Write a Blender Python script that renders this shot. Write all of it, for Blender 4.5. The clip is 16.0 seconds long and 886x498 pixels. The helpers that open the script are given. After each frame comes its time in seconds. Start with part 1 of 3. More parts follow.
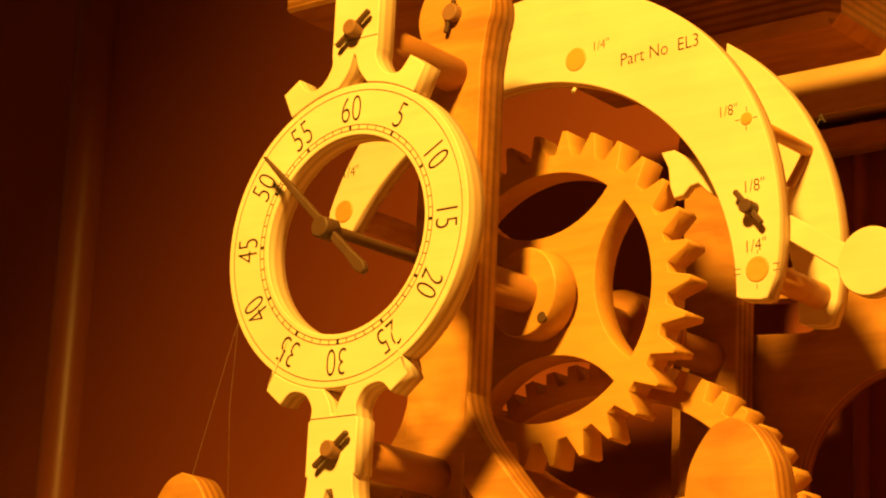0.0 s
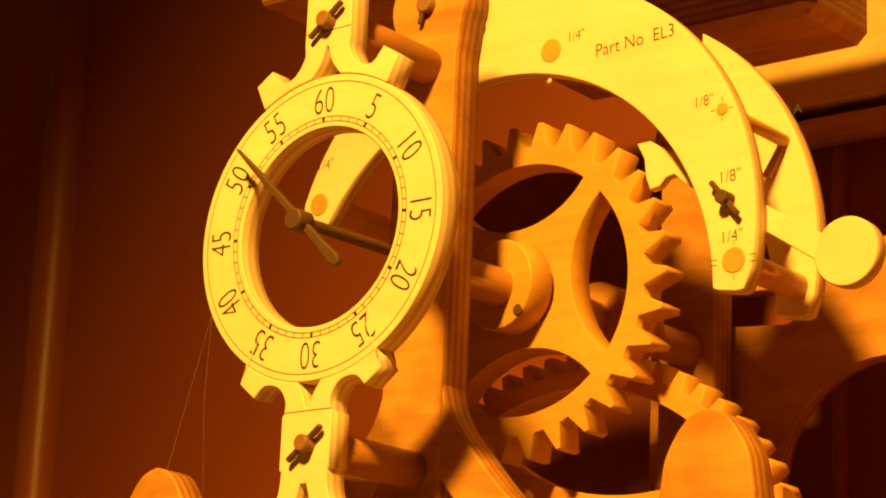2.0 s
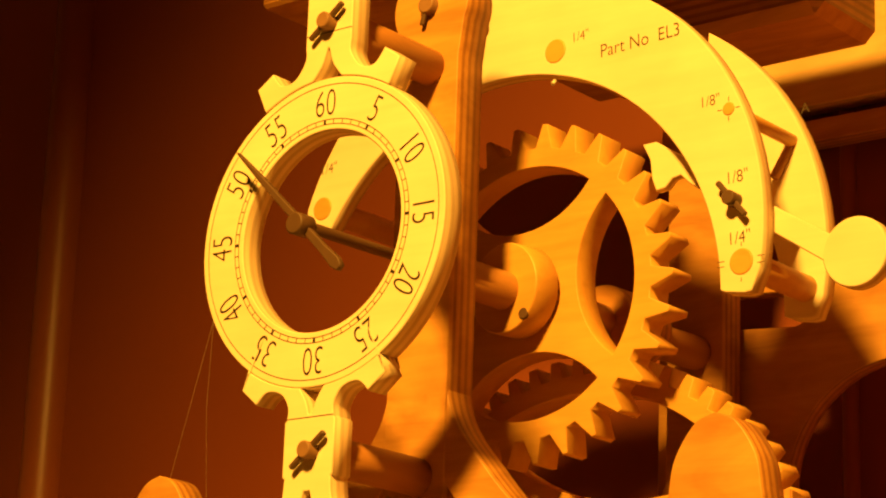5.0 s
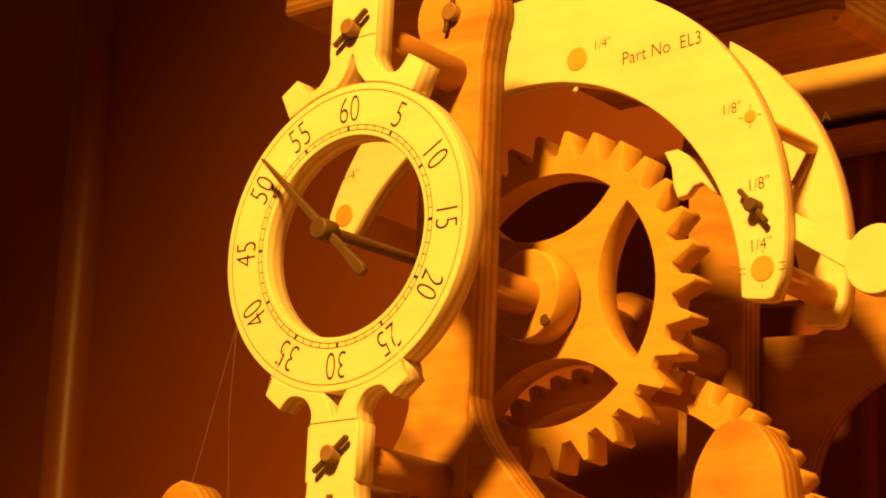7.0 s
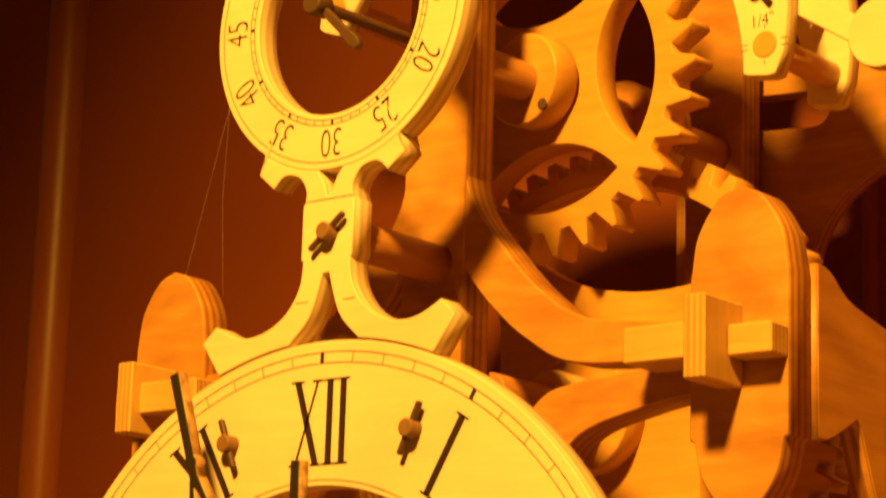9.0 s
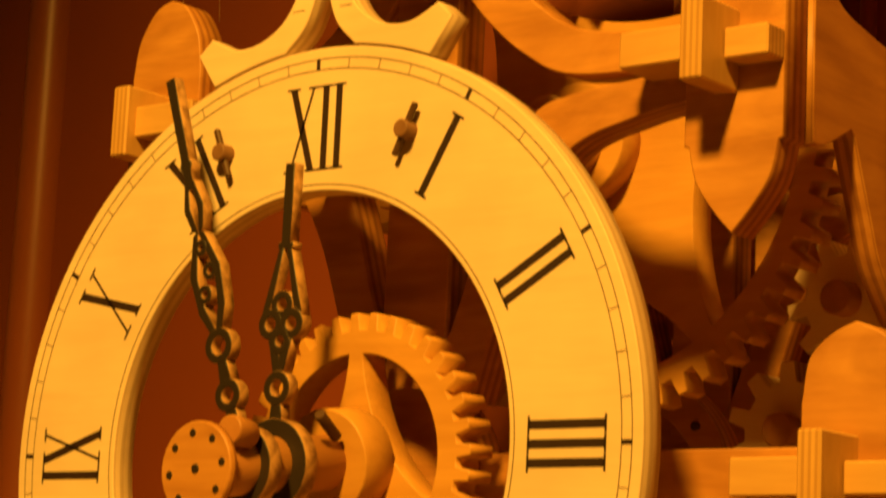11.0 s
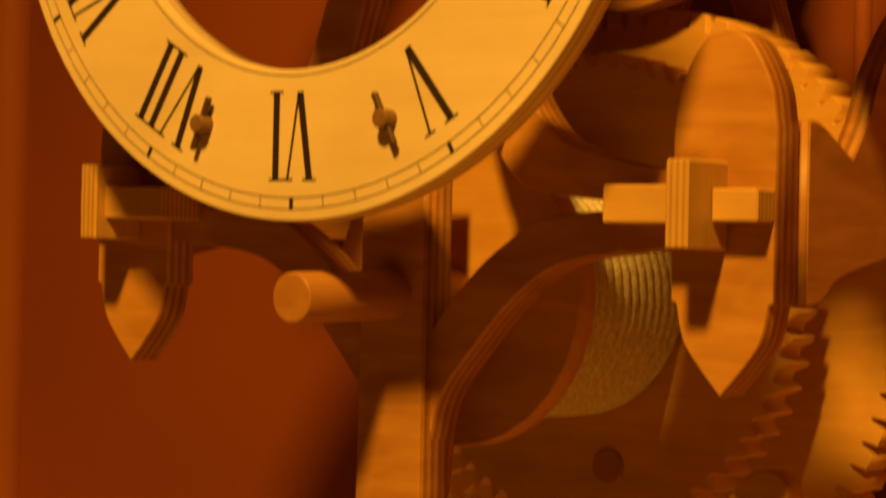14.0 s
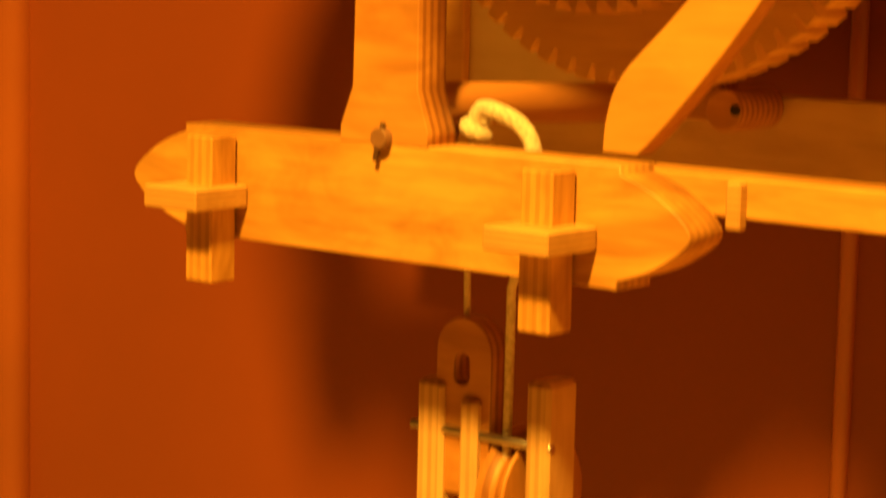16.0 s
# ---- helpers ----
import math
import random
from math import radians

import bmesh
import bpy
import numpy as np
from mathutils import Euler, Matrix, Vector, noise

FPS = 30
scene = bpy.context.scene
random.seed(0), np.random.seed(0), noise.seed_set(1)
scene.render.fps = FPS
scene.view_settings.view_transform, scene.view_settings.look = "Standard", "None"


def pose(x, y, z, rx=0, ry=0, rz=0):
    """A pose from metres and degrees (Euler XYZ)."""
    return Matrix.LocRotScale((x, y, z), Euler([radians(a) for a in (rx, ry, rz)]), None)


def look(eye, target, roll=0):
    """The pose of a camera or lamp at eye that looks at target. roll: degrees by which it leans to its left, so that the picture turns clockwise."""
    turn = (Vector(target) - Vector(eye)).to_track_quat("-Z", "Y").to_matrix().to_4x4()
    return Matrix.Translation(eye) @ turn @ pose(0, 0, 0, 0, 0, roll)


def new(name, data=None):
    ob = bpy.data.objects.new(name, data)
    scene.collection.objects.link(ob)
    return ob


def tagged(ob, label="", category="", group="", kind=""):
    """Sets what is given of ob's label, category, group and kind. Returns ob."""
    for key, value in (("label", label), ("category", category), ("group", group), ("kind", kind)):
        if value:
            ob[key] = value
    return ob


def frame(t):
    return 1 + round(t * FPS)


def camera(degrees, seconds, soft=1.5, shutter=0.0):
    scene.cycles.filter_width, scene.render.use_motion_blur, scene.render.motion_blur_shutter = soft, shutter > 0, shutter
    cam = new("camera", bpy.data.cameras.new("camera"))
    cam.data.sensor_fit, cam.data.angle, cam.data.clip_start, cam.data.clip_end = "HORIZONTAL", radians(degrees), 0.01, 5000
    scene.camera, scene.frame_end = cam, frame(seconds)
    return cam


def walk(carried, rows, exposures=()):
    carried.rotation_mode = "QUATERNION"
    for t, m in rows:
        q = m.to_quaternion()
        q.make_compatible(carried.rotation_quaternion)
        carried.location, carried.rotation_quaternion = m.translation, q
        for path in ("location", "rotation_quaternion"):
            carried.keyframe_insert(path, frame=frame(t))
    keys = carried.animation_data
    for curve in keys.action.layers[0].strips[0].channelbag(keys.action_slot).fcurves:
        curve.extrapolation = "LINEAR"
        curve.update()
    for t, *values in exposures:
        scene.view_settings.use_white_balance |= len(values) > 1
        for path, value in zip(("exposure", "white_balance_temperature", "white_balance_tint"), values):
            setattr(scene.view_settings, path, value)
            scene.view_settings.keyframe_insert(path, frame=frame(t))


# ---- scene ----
SOFT = 2.0
PATH = [
    (0, (0.3377, -0.3785, 0.0143), (-0.2725, 0.3685, 0.2782), 2.73),
    (0.5, (0.3380, -0.3769, 0.0123), (-0.2712, 0.3697, 0.2796), 2.65),
    (1, (0.3387, -0.3763, 0.0131), (-0.2701, 0.3715, 0.2781), 2.64),
    (1.5, (0.3387, -0.3754, 0.0138), (-0.2691, 0.3738, 0.2771), 2.50),
    (2, (0.3374, -0.3742, 0.0141), (-0.2681, 0.3769, 0.2773), 2.39),
    (2.5, (0.3374, -0.3712, 0.0138), (-0.2691, 0.3784, 0.2788), 2.37),
    (3, (0.3368, -0.3692, 0.0142), (-0.2698, 0.3802, 0.2797), 2.31),
    (3.5, (0.3362, -0.3678, 0.0144), (-0.2705, 0.3813, 0.2805), 2.19),
    (4, (0.3355, -0.3666, 0.0157), (-0.2720, 0.3822, 0.2805), 2.11),
    (6.5, (0.3342, -0.3713, 0.0137), (-0.2770, 0.3732, 0.2823), 2.20),
    (7, (0.3341, -0.3712, 0.0130), (-0.2778, 0.3720, 0.2836), 2.33),
    (7.5, (0.3329, -0.3724, 0.0121), (-0.2775, 0.3736, 0.2784), 2.22),
    (8, (0.3316, -0.3726, 0.0089), (-0.2790, 0.3795, 0.2570), 2.06),
    (8.5, (0.3274, -0.3645, 0.0025), (-0.2872, 0.3891, 0.2357), 1.76),
    (9, (0.3242, -0.3612, -0.0056), (-0.2902, 0.3964, 0.2147), 1.78),
    (9.2, (0.3237, -0.3608, -0.0080), (-0.2909, 0.3986, 0.2055), 1.77),
    (11.3, (0.3212, -0.3555, -0.0454), (-0.2966, 0.4146, 0.1137), 2.67),
    (11.5, (0.3212, -0.3554, -0.0488), (-0.2968, 0.4162, 0.1019), 2.61),
    (12, (0.3210, -0.3552, -0.0513), (-0.2988, 0.4214, 0.0624), 1.66),
    (12.5, (0.3201, -0.3558, -0.0554), (-0.2992, 0.4255, 0.0222), 1.11),
    (13, (0.3187, -0.3543, -0.0672), (-0.3007, 0.4287, -0.0112), 1.21),
    (13.5, (0.3169, -0.3541, -0.0771), (-0.3009, 0.4317, -0.0496), 0.99),
    (14, (0.3154, -0.3516, -0.0901), (-0.3031, 0.4342, -0.0863), 1.25),
    (14.5, (0.3167, -0.3511, -0.0997), (-0.3034, 0.4328, -0.1291), 1.20),
    (15, (0.3173, -0.3518, -0.1151), (-0.3016, 0.4318, -0.1688), 1.49),
    (15.5, (0.3189, -0.3520, -0.1257), (-0.2987, 0.4292, -0.2166), 1.98),
    (15.7, (0.3195, -0.3513, -0.1290), (-0.2981, 0.4278, -0.2369), 1.94),
    (16, (0.3204, -0.3484, -0.1341), (-0.2981, 0.4258, -0.2690), 1.34),
]
cam = camera(21.17, 16.0, soft=SOFT, shutter=0.6)
EXPOSURES = [(0, 0.0), (7.5, 0.0), (9.2, -0.02), (11.3, -0.54), (13.0, -0.6), (13.6, -0.68), (14.0, -0.68), (14.5, -0.2), (15.0, 0.34), (15.5, 0.56), (16.0, 0.54)]
walk(cam, [(t, look(e, g, r)) for t, e, g, r in PATH], EXPOSURES)

# ---- light: one warm lamp above and in front, a dim warm room ----
world = bpy.data.worlds.new("world")
scene.world = world
world.use_nodes = True
bg = world.node_tree.nodes["Background"]
bg.inputs[0].default_value = (1.0, 0.36, 0.03, 1)
bg.inputs[1].default_value = 0.050
LAMP = (0.265, -0.67, 0.70)
lamp_data = bpy.data.lights.new("room_lamp", "AREA")
lamp_data.shape, lamp_data.size = "DISK", 0.11
lamp_data.energy, lamp_data.color = 30, (1.0, 0.46, 0.045)
lamp = new("room_lamp", lamp_data)
lamp.matrix_world = look(LAMP, (0, 0, 0))


# ---- materials ----
def nodes_of(name):
    m = bpy.data.materials.new(name)
    m.use_nodes = True
    t = m.node_tree
    return m, t, t.nodes["Principled BSDF"]


def node(t, kind, **values):
    n = t.nodes.new(kind)
    for k, v in values.items():
        n.inputs[k].default_value = v
    return n


def ramp(t, source, stops):
    r = t.nodes.new("ShaderNodeValToRGB")
    el = r.color_ramp.elements
    while len(el) < len(stops):
        el.new(0.5)
    for e, (p, c) in zip(el, stops):
        e.position, e.color = p, (*c, 1)
    t.links.new(source, r.inputs[0])
    return r


def mix(t, a, b, factor, mode="MIX"):
    n = t.nodes.new("ShaderNodeMix")
    n.data_type, n.blend_type = "RGBA", mode
    for socket, v in ((n.inputs[6], a), (n.inputs[7], b), (n.inputs[0], factor)):
        if isinstance(v, (int, float)):
            socket.default_value = v
        elif isinstance(v, tuple):
            socket.default_value = (*v, 1)
        else:
            t.links.new(v, socket)
    return n.outputs[2]


def wood(name, light, dark, grain=(9, 90, 90), plies=True, rough=0.5, ply_dark=(0.20, 0.09, 0.035), pitch=0.0024, ply=0.75, figure=0.0):
    """Birch plywood: grain along local x or y, veneers across the thickness (local z)."""
    m, t, b = nodes_of(name)
    co = t.nodes.new("ShaderNodeTexCoord")
    info = t.nodes.new("ShaderNodeObjectInfo")
    add = t.nodes.new("ShaderNodeVectorMath")
    add.operation = "ADD"
    t.links.new(co.outputs["Object"], add.inputs[0])
    t.links.new(info.outputs["Random"], add.inputs[1])
    mp = node(t, "ShaderNodeMapping", Scale=grain)
    mp.inputs["Rotation"].default_value = (0, 0, 0.5)
    t.links.new(add.outputs[0], mp.inputs[0])
    n1 = node(t, "ShaderNodeTexNoise", Scale=3.0, Detail=6.0, Roughness=0.6, Distortion=0.6)
    t.links.new(mp.outputs[0], n1.inputs["Vector"])
    n2 = node(t, "ShaderNodeTexNoise", Scale=38.0, Detail=3.0)
    t.links.new(add.outputs[0], n2.inputs["Vector"])
    base = ramp(t, n1.outputs[0], [(0.3, dark), (0.62, light)]).outputs[0]
    blot = ramp(t, n2.outputs[0], [(0.3, (0.84, 0.82, 0.8)), (0.7, (1.0, 1.0, 1.0))]).outputs[0]
    col = mix(t, base, blot, 0.8, "MULTIPLY")
    if figure:
        # broad rotary-cut figure: soft flame-shaped bands across the sheet
        mf = node(t, "ShaderNodeMapping", Scale=(14, 42, 14))
        mf.inputs["Rotation"].default_value = (0, 0, 0.9)
        t.links.new(add.outputs[0], mf.inputs[0])
        n3 = node(t, "ShaderNodeTexNoise", Scale=1.6, Detail=4.0, Roughness=0.55, Distortion=1.4)
        t.links.new(mf.outputs[0], n3.inputs["Vector"])
        band = ramp(t, n3.outputs[0], [(0.36, (0.72, 0.64, 0.55)), (0.5, (0.95, 0.93, 0.9)), (0.66, (1.12, 1.16, 1.25))]).outputs[0]
        col = mix(t, col, band, figure, "MULTIPLY")
    if plies:
        sep = t.nodes.new("ShaderNodeSeparateXYZ")
        t.links.new(co.outputs["Object"], sep.inputs[0])
        mul = t.nodes.new("ShaderNodeMath")
        mul.operation = "MULTIPLY_ADD"
        mul.inputs[1].default_value, mul.inputs[2].default_value = 1 / pitch, 0.5
        t.links.new(sep.outputs[2], mul.inputs[0])
        fr = t.nodes.new("ShaderNodeMath")
        fr.operation = "FRACT"
        t.links.new(mul.outputs[0], fr.inputs[0])
        geo = t.nodes.new("ShaderNodeNewGeometry")
        vt = t.nodes.new("ShaderNodeVectorTransform")
        vt.vector_type, vt.convert_from, vt.convert_to = "NORMAL", "WORLD", "OBJECT"
        t.links.new(geo.outputs["Normal"], vt.inputs[0])
        sn = t.nodes.new("ShaderNodeSeparateXYZ")
        t.links.new(vt.outputs[0], sn.inputs[0])
        ab = t.nodes.new("ShaderNodeMath")
        ab.operation = "ABSOLUTE"
        t.links.new(sn.outputs[2], ab.inputs[0])
        side = t.nodes.new("ShaderNodeMath")
        side.operation = "LESS_THAN"
        side.inputs[1].default_value = 0.6
        t.links.new(ab.outputs[0], side.inputs[0])
        stripe = ramp(t, fr.outputs[0], [(0.0, (1, 1, 1)), (0.42, (0.9, 0.85, 0.8)), (0.5, (0.45, 0.36, 0.3)), (0.88, (0.55, 0.45, 0.38)), (0.95, (1, 1, 1))]).outputs[0]
        edged = mix(t, col, stripe, ply, "MULTIPLY")
        col = mix(t, col, edged, side.outputs[0])
    t.links.new(col, b.inputs["Base Color"])
    b.inputs["Roughness"].default_value = rough
    bump = node(t, "ShaderNodeBump", Strength=0.12, Distance=0.0004)
    t.links.new(n1.outputs[0], bump.inputs["Height"])
    t.links.new(bump.outputs[0], b.inputs["Normal"])
    return m


def plain(name, colour, rough=0.6, metal=0.0, scale=60.0, vary=0.2, bump=0.0):
    m, t, b = nodes_of(name)
    co = t.nodes.new("ShaderNodeTexCoord")
    n = node(t, "ShaderNodeTexNoise", Scale=scale, Detail=4.0)
    t.links.new(co.outputs["Object"], n.inputs["Vector"])
    lo = tuple(c * (1 - vary) for c in colour)
    c = ramp(t, n.outputs[0], [(0.35, lo), (0.65, colour)])
    t.links.new(c.outputs[0], b.inputs["Base Color"])
    b.inputs["Roughness"].default_value, b.inputs["Metallic"].default_value = rough, metal
    if bump:
        bp = node(t, "ShaderNodeBump", Strength=bump, Distance=0.001)
        t.links.new(n.outputs[0], bp.inputs["Height"])
        t.links.new(bp.outputs[0], b.inputs["Normal"])
    return m


BIRCH = wood("birch_plywood", (0.56, 0.285, 0.064), (0.46, 0.215, 0.045), figure=0.75)
GEAR_PALE = wood("pale_gear_birch", (0.74, 0.44, 0.105), (0.66, 0.37, 0.08), plies=False, figure=0.3)
BEAM = wood("light_birch_plywood", (0.68, 0.395, 0.088), (0.53, 0.280, 0.055), grain=(14, 120, 90), ply=0.4, figure=0.9)
GEAR = wood("smooth_birch", (0.65, 0.36, 0.075), (0.58, 0.305, 0.058), plies=False, figure=0.35)
PALE = wood("pale_birch_plywood", (0.72, 0.50, 0.22), (0.64, 0.42, 0.17), ply=0.45, figure=0.3)
KEY = wood("key_plywood", (0.66, 0.42, 0.13), (0.58, 0.35, 0.10), pitch=0.0014, ply=0.5, figure=0.2)
PRINT = wood("printed_plywood", (0.80, 0.68, 0.50), (0.76, 0.63, 0.45), rough=0.6, ply=0.5)
DOWEL = wood("dowel_wood", (0.46, 0.22, 0.055), (0.36, 0.16, 0.04), grain=(60, 60, 6), plies=False)
PIN = plain("dark_pin_wood", (0.085, 0.040, 0.015), 0.6, scale=200)
DARK_DOWEL = plain("aged_dowel_wood", (0.24, 0.125, 0.055), 0.6, scale=150)
INK = plain("black_ink", (0.024, 0.009, 0.006), 0.7, vary=0.3)
FAINT = plain("faint_ink", (0.09, 0.06, 0.033), 0.8)
PRINTED = plain("grey_brown_print", (0.055, 0.035, 0.02), 0.8)
# black for the shade inside drilled holes
BLACK = plain("hole_shade_black", (0.030, 0.022, 0.016), 0.45)
RED = plain("red_brown_wall_paint", (0.26, 0.062, 0.012), 0.5, scale=5, vary=0.18, bump=0.05)
ROPE = plain("white_cord", (0.78, 0.72, 0.58), 0.8, scale=900, vary=0.35, bump=0.6)
STEEL = plain("steel", (0.6, 0.58, 0.55), 0.3, 1.0)


def painted_face(name):
    """Black paint on the faces, bare plywood on the cut edges."""
    m, t, b = nodes_of(name)
    geo = t.nodes.new("ShaderNodeNewGeometry")
    vt = t.nodes.new("ShaderNodeVectorTransform")
    vt.vector_type, vt.convert_from, vt.convert_to = "NORMAL", "WORLD", "OBJECT"
    t.links.new(geo.outputs["Normal"], vt.inputs[0])
    sn = t.nodes.new("ShaderNodeSeparateXYZ")
    t.links.new(vt.outputs[0], sn.inputs[0])
    ab = t.nodes.new("ShaderNodeMath")
    ab.operation = "ABSOLUTE"
    t.links.new(sn.outputs[2], ab.inputs[0])
    side = t.nodes.new("ShaderNodeMath")
    side.operation = "LESS_THAN"
    side.inputs[1].default_value = 0.6
    t.links.new(ab.outputs[0], side.inputs[0])
    co = t.nodes.new("ShaderNodeTexCoord")
    n = node(t, "ShaderNodeTexNoise", Scale=400.0, Detail=3.0)
    t.links.new(co.outputs["Object"], n.inputs["Vector"])
    edge = ramp(t, n.outputs[0], [(0.35, (0.22, 0.12, 0.05)), (0.6, (0.50, 0.30, 0.13))])
    t.links.new(mix(t, (0.022, 0.016, 0.012), edge.outputs[0], side.outputs[0]), b.inputs["Base Color"])
    b.inputs["Roughness"].default_value = 0.5
    return m


POINTER = painted_face("black_face_plywood")


# ---- mesh builders ----
def arc(cx, cy, r, a0, a1, n=24):
    """Points on a circle, angles in degrees from +x, anticlockwise if a1 > a0."""
    return [(cx + r * math.cos(radians(a0 + (a1 - a0) * i / n)), cy + r * math.sin(radians(a0 + (a1 - a0) * i / n))) for i in range(n + 1)]


def circle(cx, cy, r, n=64):
    return arc(cx, cy, r, 0, 360, n)[:-1]


def spline(points, per=8):
    """A smooth open line through the points (Catmull-Rom)."""
    p = [points[0]] + list(points) + [points[-1]]
    out = []
    for i in range(1, len(p) - 2):
        for k in range(per):
            s = k / per
            q = []
            for d in (0, 1):
                a, b, c, e = p[i - 1][d], p[i][d], p[i + 1][d], p[i + 2][d]
                q.append(0.5 * (2 * b + (c - a) * s + (2 * a - 5 * b + 4 * c - e) * s * s + (3 * b - a - 3 * c + e) * s ** 3))
            out.append(tuple(q))
    return out + [points[-1]]


def mirror(points):
    return [(-x, z) for x, z in reversed(points)]


def flat(loops, thick, bevel=0.0003):
    """A plate cut to the loops (outline and holes), its middle in local z = 0."""
    c = bpy.data.curves.new("outline", "CURVE")
    c.dimensions, c.fill_mode = "2D", "BOTH"
    c.extrude, c.bevel_depth, c.bevel_resolution, c.offset = thick / 2 - bevel, bevel, 0, -bevel
    for pts in loops:
        s = c.splines.new("POLY")
        s.points.add(len(pts) - 1)
        for p, (x, y) in zip(s.points, pts):
            p.co = (x, y, 0, 1)
        s.use_cyclic_u = True
    me = curve_mesh(c)
    bm = bmesh.new()
    bm.from_mesh(me)
    bmesh.ops.remove_doubles(bm, verts=bm.verts[:], dist=1e-6)
    bm.to_mesh(me)
    bm.free()
    return me


def curve_mesh(c):
    ob = bpy.data.objects.new("outline", c)
    me = bpy.data.meshes.new_from_object(ob)
    bpy.data.objects.remove(ob)
    bpy.data.curves.remove(c)
    return me


FACE = Matrix.Rotation(radians(90), 4, "X")
SIDEWAYS = Matrix(((0, 0, 1, 0), (1, 0, 0, 0), (0, 1, 0, 0), (0, 0, 0, 1)))


PLACED = {}


def put(name, mesh, material, parent, m, label=""):
    """A part under a thing or under another part; m is its place in the world."""
    mesh.materials.clear()
    mesh.materials.append(material)
    ob = new(name, mesh)
    ob.parent = parent
    PLACED[ob.name] = m.copy()
    if parent:
        above = PLACED[parent.name] if parent.name in PLACED else Matrix.Translation(parent.location)
        ob.matrix_basis = above.inverted() @ m
    else:
        ob.matrix_basis = m
    if label:
        ob["label"] = label
    return ob


def thing(name, at, label, category, group="", kind=""):
    ob = new(name)
    ob.location = at
    ob.empty_display_size = 0.01
    return tagged(ob, label, category, group, kind)


def plate(name, loops, front, thick, material, parent, label="", bevel=0.0003):
    """A plate that faces -y with its front at y = front; loops in world x, z."""
    cx, cz = loops[0][0]
    me = flat([[(x - cx, z - cz) for x, z in l] for l in loops], thick, bevel)
    return put(name, me, material, parent, Matrix.Translation((cx, front + thick / 2, cz)) @ FACE, label)


def solid(size, bevel=0.0004):
    bm = bmesh.new()
    bmesh.ops.create_cube(bm, size=1)
    bmesh.ops.scale(bm, vec=size, verts=bm.verts)
    bmesh.ops.bevel(bm, geom=bm.edges[:], offset=bevel, segments=1, affect="EDGES")
    return made(bm)


def made(bm, smooth=False):
    me = bpy.data.meshes.new("part")
    for f in bm.faces:
        f.smooth = smooth
    bm.to_mesh(me)
    bm.free()
    return me


def block(name, centre, size, material, parent, turn=(0, 0, 0), bevel=0.0004, label=""):
    return put(name, solid(size, bevel), material, parent, pose(*centre, *turn), label)


def lathe(profile, n=32):
    """Turned round local z; profile of (radius, height)."""
    bm = bmesh.new()
    rings = []
    for r, h in profile:
        rings.append([bm.verts.new((r * math.cos(2 * math.pi * i / n), r * math.sin(2 * math.pi * i / n), h)) for i in range(n)])
    for a, b in zip(rings, rings[1:]):
        for i in range(n):
            bm.faces.new((a[i], a[(i + 1) % n], b[(i + 1) % n], b[i]))
    bm.faces.new(list(reversed(rings[0])))
    bm.faces.new(rings[-1])
    bmesh.ops.recalc_face_normals(bm, faces=bm.faces[:])
    me = made(bm)
    for p in me.polygons:
        p.use_smooth = len(p.vertices) == 4
    return me


def rod(name, a, b, r, material, parent, label="", r2=None):
    a, b = Vector(a), Vector(b)
    d = b - a
    q = d.to_track_quat("Z", "Y").to_matrix().to_4x4()
    e = min(r * 0.15, 0.0004)
    r2 = r2 or r
    me = lathe([(r - e, 0), (r, e), (r2, d.length - e), (r2 - e, d.length)], 28)
    return put(name, me, material, parent, Matrix.Translation(a) @ q, label)


def tube(name, points, r, material, parent, label=""):
    c = bpy.data.curves.new("line", "CURVE")
    c.dimensions, c.bevel_depth, c.bevel_resolution, c.use_fill_caps = "3D", r, 3, True
    s = c.splines.new("POLY")
    s.points.add(len(points) - 1)
    for p, q in zip(s.points, points):
        p.co = (*q, 1)
    me = curve_mesh(c)
    for p in me.polygons:
        p.use_smooth = True
    return put(name, me, material, parent, Matrix.Identity(4), label)


def gear_outline(n, root, tip, phase=0.0, wide=0.56, narrow=0.28, lean=0.0):
    pts = []
    for i in range(n):
        for f, r in ((-wide / 2, root), (-narrow / 2 + lean, tip), (narrow / 2 + lean, tip), (wide / 2, root)):
            a = 2 * math.pi * (i + f) / n + radians(phase)
            pts.append((r * math.cos(a), r * math.sin(a)))
    return pts


def through3(a, b, c, n=16):
    """Points on the circle through a, b and c, from a to c."""
    (ax, ay), (bx, by), (cx, cy) = a, b, c
    d = 2 * (ax * (by - cy) + bx * (cy - ay) + cx * (ay - by))
    ux = ((ax * ax + ay * ay) * (by - cy) + (bx * bx + by * by) * (cy - ay) + (cx * cx + cy * cy) * (ay - by)) / d
    uy = ((ax * ax + ay * ay) * (cx - bx) + (bx * bx + by * by) * (ax - cx) + (cx * cx + cy * cy) * (bx - ax)) / d
    r = math.hypot(ax - ux, ay - uy)
    t0, t1, t2 = (math.degrees(math.atan2(y - uy, x - ux)) for x, y in (a, b, c))
    turn = (t2 - t0) % 360
    if (t1 - t0) % 360 > turn:
        turn -= 360
    return arc(ux, uy, r, t0, t0 + turn, n)


def spokes(count, inner, outer, half, phase):
    """Lens-shaped openings between spokes."""
    holes = []
    for k in range(count):
        a0, a1 = phase + 360 / count * k, phase + 360 / count * (k + 1)
        am = radians((a0 + a1) / 2)
        rim = arc(0, 0, outer, a0 + half, a1 - half, 22)
        near = (inner * math.cos(am), inner * math.sin(am))
        holes.append(rim + through3(rim[-1], near, rim[0])[1:-1])
    return holes


